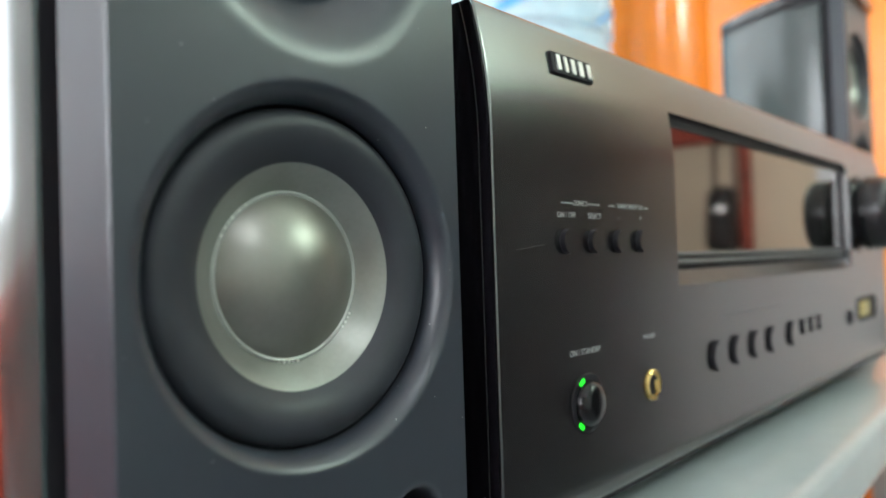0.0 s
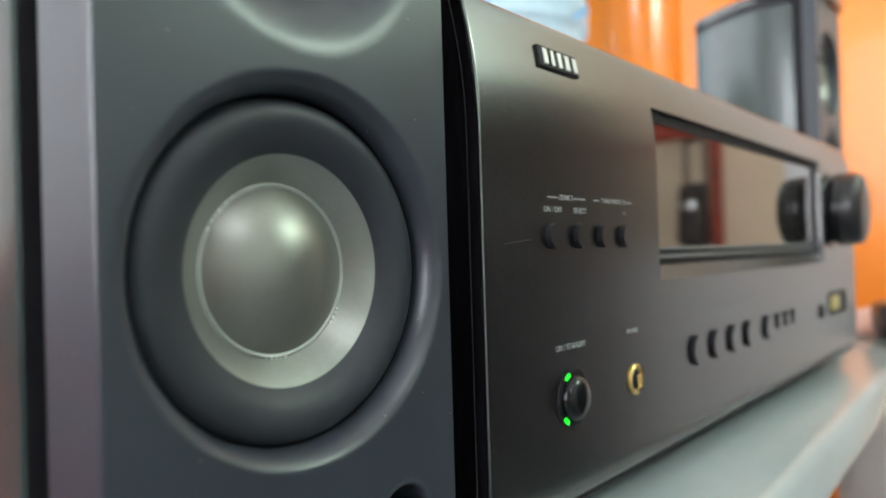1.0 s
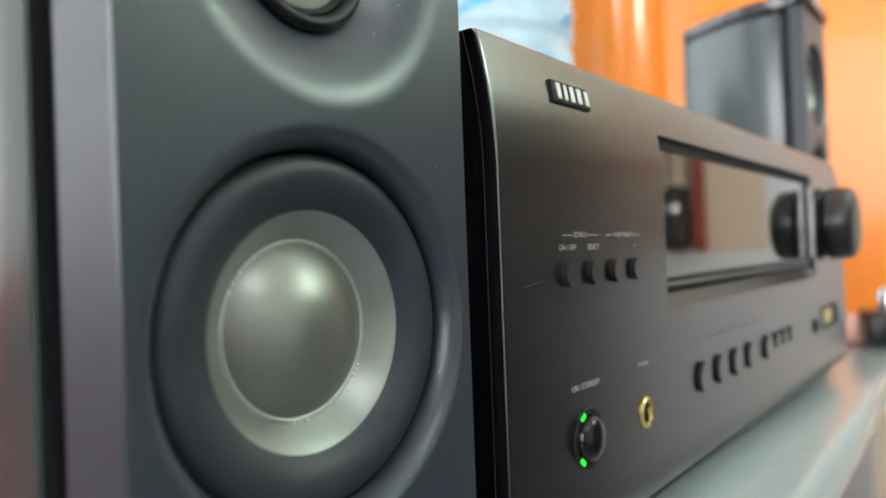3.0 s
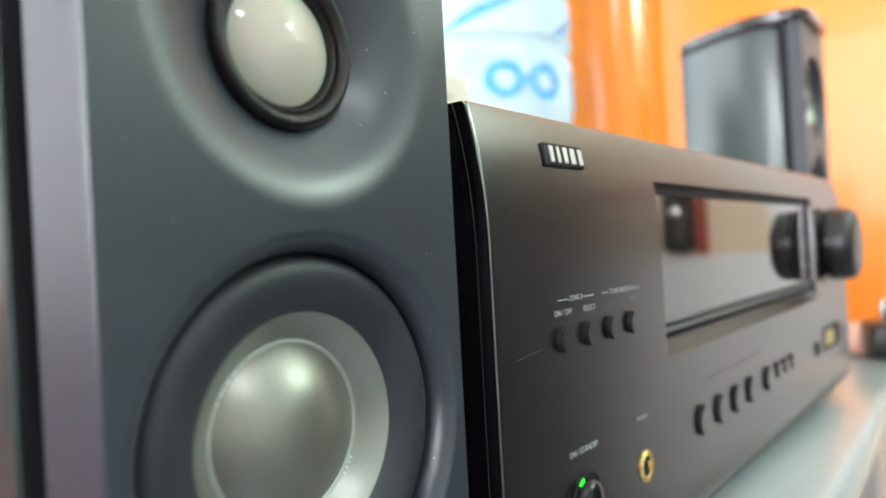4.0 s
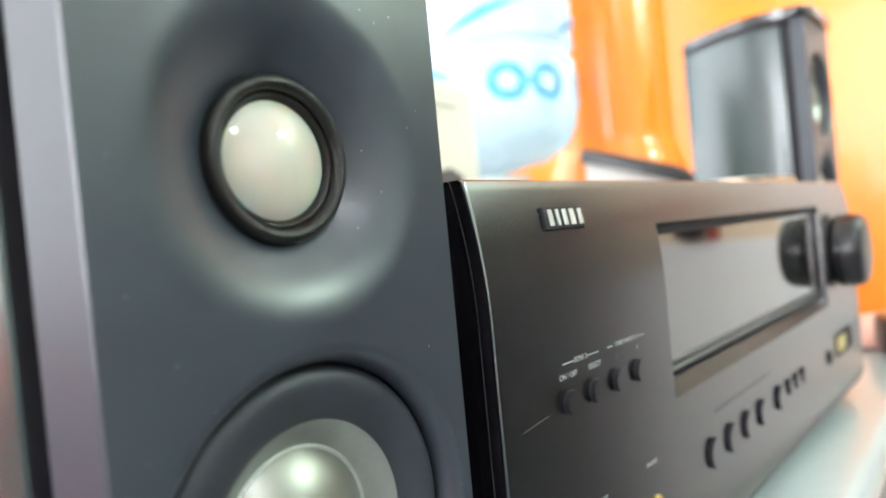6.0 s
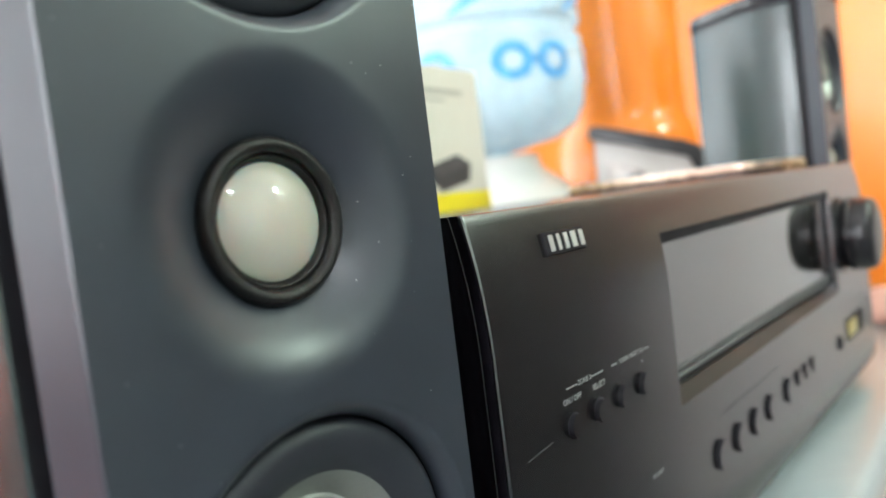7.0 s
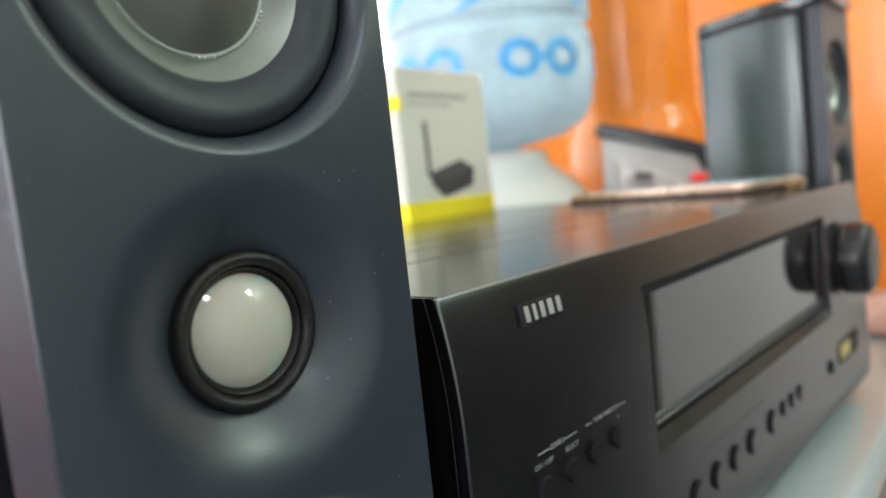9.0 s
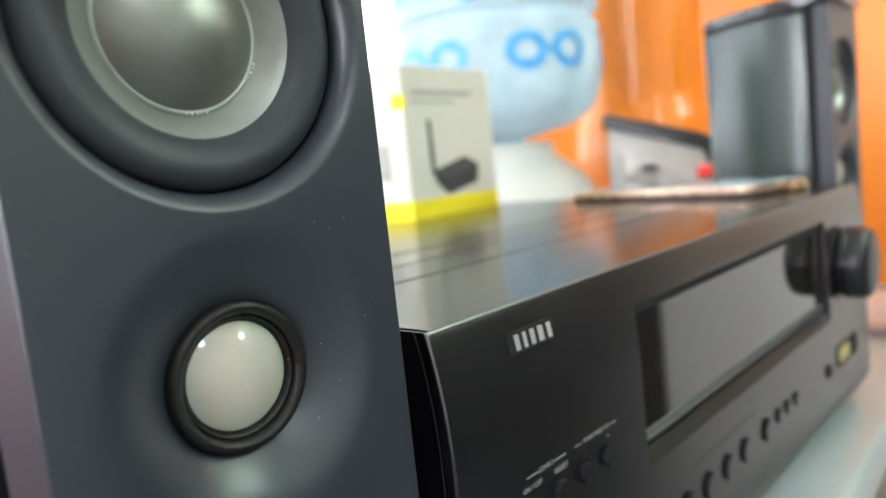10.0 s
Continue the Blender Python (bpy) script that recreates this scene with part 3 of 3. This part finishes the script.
def push_button(x, z, r, proud, label):
    """A flat round push button that stands proud of a narrow dark gap."""
    b = part("button", lathe([(r + .0003, -.0002), (r + .0002, .00010), (r, .0001), (r, proud)], facing(x, 0, z), 48), M["groove"], rec, label)
    part("button_face", lathe([(r, proud + .00004), (0, proud + .00004)], facing(x, 0, z), 48), M["front"], b, "satin black button face")
    return b


for x in (.0325, .0470, .0615, .0760):
    push_button(x, .0895, .0034, .0016, "small round black push button")
for x in (.1345, .1555, .1765, .1975, .2260):
    push_button(x, .0455, .0058, .0016, "round black push button")
for x in (.2435, .2575, .2715):
    push_button(x, .0470, .0038, .0014, "small round black push button")

# power button with two lit green marks in its ring
PX, PZ = .0405, .0432
pb = part("power_button", lathe([(.0086, .0001), (.0085, .0005), (.0081, .0006), (.0079, .0003), (.0070, .0003), (0, .0003)], facing(PX, 0, PZ), 64), M["groove"], rec, "round black power button with green lights")
part("button_dome", lathe([(.0066, -.003), (.0066, .0012), (.0062, .0022), (.0052, .0031), (.0036, .0037), (.0018, .0040), (0, .0041)], facing(PX, 0, PZ), 64), M["power"], pb, "glossy domed button")
for ang in (113, 230):
    a = radians(ang)
    part("indicator", merge(lathe([(0, .0006), (.0007, .0005), (.0009, 0), (.0009, -.001)], facing(PX + .0073 * math.cos(a), -.0002, PZ + .0073 * math.sin(a)), 20),
                            lathe([(0, .0006), (.0007, .0005), (.0009, 0), (.0009, -.001)], facing(PX + .0073 * math.cos(a + .14), -.0002, PZ + .0073 * math.sin(a + .14)), 20)), M["green"], pb, "lit green indicator")
# headphone socket
jk = part("headphone_socket", lathe([(.0050, 0), (.0050, .0006), (.0046, .0009), (.0036, .0008), (.0033, .0003)], facing(.0805, 0, .0425), 48), M["gold"], rec, "gold-plated headphone socket")
part("socket_hole", lathe([(.0035, .0003), (.0034, .00035), (0, .00035)], facing(.0805, 0, .0425), 32), M["groove"], jk, "dark socket hole")
part("contact", block(.0812, .0832, -.0010, -.0003, .0405, .0438, .0003, 1), M["gold"], jk)
# video input socket on the right
part("video_socket", prism(rounded(.352, .400, .0405, .0545, .003), -.0004, .0006, "y"), M["groove"], rec, "dark recessed socket with a gold contact block")
part("socket_contact", block(.3555, .378, -.0012, -.0003, .0430, .0520, .0006), M["brass"], rec, "yellow contact block")
part("microphone_socket", lathe([(.0042, .0), (.0042, .0009), (.0028, .001), (.0024, 0), (0, 0)], facing(.333, -.0001, .0445), 32), M["groove"], rec)

# volume knob with its ring
KX, KZ = .3662, .1065
kb = part("volume_knob", lathe([(.0205, 0), (.0208, .0012), (.0212, .0022), (.0222, .0034), (.0225, .0055), (.0225, .0120), (.0221, .0145), (.0211, .0165), (.0194, .0179), (.0165, .0187), (.012, .0191), (.006, .0193), (0, .0194)], facing(KX, -.0008, KZ), 96), M["knob"], rec, "large black volume knob")
part("knob_ring", lathe([(.0236, .0002), (.0236, .0008), (.0232, .0011), (.0224, .0011), (.0218, .0006), (.0205, .0)], facing(KX, 0, KZ), 96), M["button"], kb, "thin black ring at the knob's base")
part("grip_band", lathe([(.0224, .0045), (.0227, .0048), (.0227, .0062), (.0224, .0065)], facing(KX, -.0008, KZ), 96), M["button"], kb)
part("pointer", block(KX - .0006, KX + .0006, -.0202, -.0194, KZ + .008, KZ + .015), M["print"], kb)

# short raised marks at the ends of the knob's travel
for a in (142, 38, 218, 322):
    bm = prism([(-.0011, .0240), (.0011, .0240), (.0004, .0272), (-.0004, .0272)], -.0007, .0004, "y", .0002)
    bmesh.ops.transform(bm, matrix=Matrix.Translation((KX, 0, KZ)) @ pose(0, 0, 0, 0, 90 - a, 0), verts=bm.verts)
    part("knob_mark", bm, M["button"], rec, "small raised black mark")

# the maker's plate: five plain silver bars on a thin dark plate
tilt = Matrix.Translation((.0412, front_y(.1400) - .0003, .1400)) @ pose(0, 0, 0, -10.5, 0, 0)
bm = block(-.0108, .0108, -.0006, .0012, -.0033, .0033, .0003, 1)
bmesh.ops.transform(bm, matrix=tilt, verts=bm.verts)
plate = part("name_plate", bm, M["groove"], rec, "small dark plate with plain silver bars")
for x, w in ((-.0076, .0019), (-.0038, .0014), (.0000, .0019), (.0042, .0023), (.0086, .0019)):
    bm = block(x - w / 2, x + w / 2, -.0011, -.0005, -.0023, .0023, .00015, 1)
    bmesh.ops.transform(bm, matrix=tilt, verts=bm.verts)
    part("bar", bm, M["silver"], plate)

# printed words
PY = -.00025
for txt, x, z, h in (("ZONE 2", .0398, .1003, .0015), ("ON / OFF", .0325, .0968, .0016), ("SELECT", .0475, .0968, .0016), ("TUNER PRESET CH", .0690, .1003, .0014),
                     ("-", .0615, .0968, .0015), ("+", .0760, .0968, .0015), ("ON / STANDBY", .0400, .0580, .0017), ("PHONES", .0790, .0585, .0015)):
    lettering("printed_word", txt, x, z, h, PY, M["print"], panel)
for x0, x1 in ((.0300, .0358), (.0438, .0505), (.0560, .0595), (.0785, .0815)):
    part("printed_line", block(x0, x1, PY - .00005, PY + .0001, .1001, .1004), M["print"], panel)
part("printed_line", block(.140, .215, PY - .00005, PY + .0001, .0598, .0602), M["faint"], panel, "faint grey printed rule")
part("scratch", prism([(.0090, .0873), (.0210, .0885), (.0210, .08856), (.0090, .08736)], PY, PY + .0002, "y"), M["scratch"], panel, "faint pale scratch")

# ---- things on the receiver ----
bx = empty("product_box", pose(.282, .292, ZT - .0008, 0, 0, 5), label="white and yellow cardboard box with a printed device", category="box")
BW, BH, BD = .126, .128, .068
part("carton", block(0, BW, 0, BD, 0, BH, .0008, 1), M["card"], bx)
part("yellow_band", block(-.0004, BW + .0004, -.0004, BD + .0004, .0003, .0165, .0004, 1), M["yellow"], bx, "yellow printed band round the foot")
part("yellow_tab", block(-.0005, .004, -.0004, .012, .092, .104), M["yellow"], bx)
part("printed_line", block(.012, .096, -.0006, .0002, .1035, .1075), M["ink_pale"], bx, "line of unreadable grey print")
part("printed_line", block(.012, .070, -.0006, .0002, .0970, .0990), M["ink_pale"], bx, "line of unreadable grey print")
part("printed_antenna", prism([(.030, .036), (.034, .036), (.0335, .083), (.0295, .083)], -.0008, .0002, "y"), M["ink"], bx, "printed dark antenna")
part("printed_device", prism([(.034, .030), (.050, .018), (.094, .026), (.098, .042), (.078, .050), (.034, .040)], -.0007, .0002, "y"), M["ink"], bx, "printed dark device")
part("printed_device_top", prism([(.034, .038), (.078, .048), (.097, .041), (.052, .032)], -.0010, -.0005, "y"), M["ink_mid"], bx)
part("printed_side_patch", block(-.0006, .0002, .020, .046, .035, .065), M["ink_pale"], bx)

ph = empty("smartphone", pose(.350, .048, ZT - .0008, 0, 0, 76), label="smartphone with a rose-gold edge lying on the receiver", category="phone")
part("case", prism(rounded(0, .170, -.076, 0, .009), 0, .0042, "z", .001), M["phone_case"], ph, "dark brown case edge")
part("metal_edge", prism(rounded(.001, .169, -.075, -.001, .0085), .0042, .0085, "z", .001), M["phone_edge"], ph, "rose-gold metal edge")
part("screen", prism(rounded(.003, .167, -.073, -.003, .008), .0085, .0092, "z", .0003), M["phone_back"], ph, "pale blue reflecting glass")
br = empty("bead_bracelet", pose(.415, .03, ZT - .0008), label="brown wooden bead bracelet beside the phone", category="bracelet")
for k in range(15):
    a = 2 * math.pi * k / 15
    part("bead", lathe([(0, -.0042), (.003, -.003), (.0042, 0), (.003, .003), (0, .0042)], pose(.018 * math.cos(a) - .012, .030 * math.sin(a) + .03, .0042), 14), M["bead"], br)

# ---- things behind the receiver ----
JX, JY = .652, .478
crock = empty("water_crock", pose(JX, JY, 0), label="white glazed ceramic water dispenser crock on the table", category="dispenser")
part("crock_body", lathe([(0, 0), (.110, 0), (.124, .008), (.131, .05), (.132, .085), (.130, .110), (.124, .132), (.114, .152), (.100, .169), (.084, .182), (.070, .193), (.065, .206), (.066, .211), (.061, .2125), (.058, .20), (0, .18)], steps=72), M["ceramic"], crock)
part("tap", merge(lathe([(.010, 0), (.010, .05), (0, .05)], pose(-.02, -.126, .05, 90, 0, 0), 24), block(-.032, -.008, -.20, -.18, .02, .075, .004)), M["blue"], crock, "small blue plastic tap")
jug = empty("water_jug", pose(JX, JY, .205), label="clear bluish plastic water jug upside down on the crock", category="jug")
JR = .137
shell = [(.027, -.012), (.027, .012), (.050, .016), (.092, .024), (.120, .042), (.132, .066), (JR, .095)]
z = .095
for k in range(4):
    shell += [(JR, z + .055), (JR - .006, z + .062), (JR - .006, z + .070), (JR, z + .077)]
    z += .077
shell += [(JR, z + .01), (JR - .012, z + .03), (JR - .04, z + .04), (0, z + .034)]
part("jug_wall", lathe(shell, steps=96), M["jug"], jug, "ribbed clear bluish plastic")


def curved_ring(angle, z, r_out, r_in, wide):
    """A flat ring printed on the round wall."""
    bm = bmesh.new()
    n = 40
    rows = []
    for rr in (r_out, r_in):
        rows.append([])
        for k in range(n):
            a = 2 * math.pi * k / n
            ang = angle + rr * wide * math.cos(a) / JR
            rows[-1].append(bm.verts.new(((JR + .0008) * math.cos(ang), (JR + .0008) * math.sin(ang), z + rr * math.sin(a))))
    for k in range(n):
        j = (k + 1) % n
        bm.faces.new((rows[0][k], rows[0][j], rows[1][j], rows[1][k]))
    return bm


for k in range(3):
    mid = radians(-179 + 64 * k)
    bar = bmesh.new()
    rowv = [[bar.verts.new(((JR + .0008) * math.cos(mid + u), (JR + .0008) * math.sin(mid + u), .112 + v)) for v in (-.004 - .03 * abs(u), .004 + .03 * abs(u))] for u in (-.09, -.045, 0, .045, .09)]
    for p, q in zip(rowv, rowv[1:]):
        bar.faces.new((p[0], q[0], q[1], p[1]))
    part("printed_mark", merge(curved_ring(mid - .21, .112, .023, .0115, 1.15), curved_ring(mid + .21, .112, .023, .0115, 1.15), bar), M["blue"], jug, "blue printed pair of rings")
    bm = bmesh.new()
    rows = []
    for i in range(19):
        u = i / 18
        a, h, w = mid + radians(-42 + 44 * u), .172 + .062 * u - .022 * u * u, .0015 + .0052 * math.sin(math.pi * min(1, u * 1.15 + .02))
        rows.append([bm.verts.new(((JR + .0009) * math.cos(a), (JR + .0009) * math.sin(a), h + d)) for d in (-w, w)])
    for p, q in zip(rows, rows[1:]):
        bm.faces.new((p[0], q[0], q[1], p[1]))
    part("printed_swoosh", bm, M["blue"], jug, "rising blue printed stroke")

col = link("orange_pipe", lathe([(0, R["z0"]), (.111, R["z0"]), (.111, R["z0"] + .02), (.112, .17), (.1125, .195), (.1120, .212), (.1100, .228), (.1060, .242), (.1015, .252), (.0990, .262), (.098, .280), (.098, R["z1"])], pose(.956, .427, 0), 72), M["orange_tube"])
tagged(col, label="thick round pipe column enamelled glossy orange", category="pipe")

wb = empty("storage_box", pose(.757, .305, -.0, 0, 0, -66), label="pale plastic-wrapped box with a sloping black lid on the table", category="box")
part("body", prism([(-0.065, 0), (0.0598, 0), (0.065, 0.1784), (-0.0598, 0.2187)], -.05, .05, "y", .003), M["white_plastic"], wb)
part("lid", prism([(-0.0663, 0.2193), (0.052, 0.1823), (0.0585, 0.1628), (0.0708, 0.1615), (0.0728, 0.181), (0.0663, 0.1927), (0.0494, 0.2018), (-0.0572, 0.2356), (-0.065, 0.2317)], -.054, .054, "y", .002), M["black_plastic"], wb, "sloping black lid with a turned-down edge")
# loose clear film crumpled over the box's face
wrap = bmesh.new()
n = 30
for i in range(n + 1):
    for k in range(n + 1):
        u, v = i / n, k / n
        px, pz = -.047 + .101 * u, .04 + v * (.150 - .046 * u)
        d = .006 + .007 * noise.noise((u * 3.1, v * 3.1, 1)) + .004 * noise.noise((u * 8, v * 8, 4)) + .0018 * noise.noise((u * 19, v * 19, 7))
        if i in (0, n) or k in (0, n):
            d = .001
        wrap.verts.new((px, -.050 - max(.001, d), pz))
wrap.verts.ensure_lookup_table()
for i in range(n):
    for k in range(n):
        a = i * (n + 1) + k
        wrap.faces.new([wrap.verts[q] for q in (a, a + n + 1, a + n + 2, a + 1)])
part("plastic_wrap", wrap, M["wrap"], wb, "crumpled pale film")
part("printed_label", block(-.022, -.002, -.0600, -.0496, .160, .1675, .0005, 1), M["ink"], wb, "small dark label")
part("red_tab", block(.044, .063, -.0600, -.0498, .146, .161, .003), M["red"], wb, "bright red plastic tab")

# ---- small things past the receiver ----
ad = empty("black_adapter", pose(.60, -.005, 0, 0, 0, 20), label="small black adapter with a cable on the table", category="adapter")
part("body", block(-.025, .025, -.02, .02, 0, .032, .006), M["black_plastic"], ad)
part("plug", lathe([(0, 0), (.008, 0), (.009, .015), (.006, .02), (0, .02)], pose(-.005, 0, .032), 24), M["chrome"], ad)
cl = bmesh.new()
n = 26
for i in range(n + 1):
    for k in range(n + 1):
        u, v = i / n, k / n
        h = .012 + .012 * noise.noise((u * 4, v * 4, 2)) + .006 * noise.noise((u * 9, v * 9, 5))
        if i in (0, n) or k in (0, n):
            h = .002
        cl.verts.new((.60 + .16 * u, .0 + .22 * v, max(.002, h) ))
cl.verts.ensure_lookup_table()
for i in range(n):
    for k in range(n):
        a = i * (n + 1) + k
        cl.faces.new([cl.verts[q] for q in (a, a + n + 1, a + n + 2, a + 1)])
bmesh.ops.solidify(cl, geom=list(cl.faces), thickness=.0015)
cloth = link("cloth", cl, M["pink"], flat_angle=80)
cloth.location.z = .0
tagged(cloth, label="crumpled pink cotton cloth lying on the table", category="cloth")
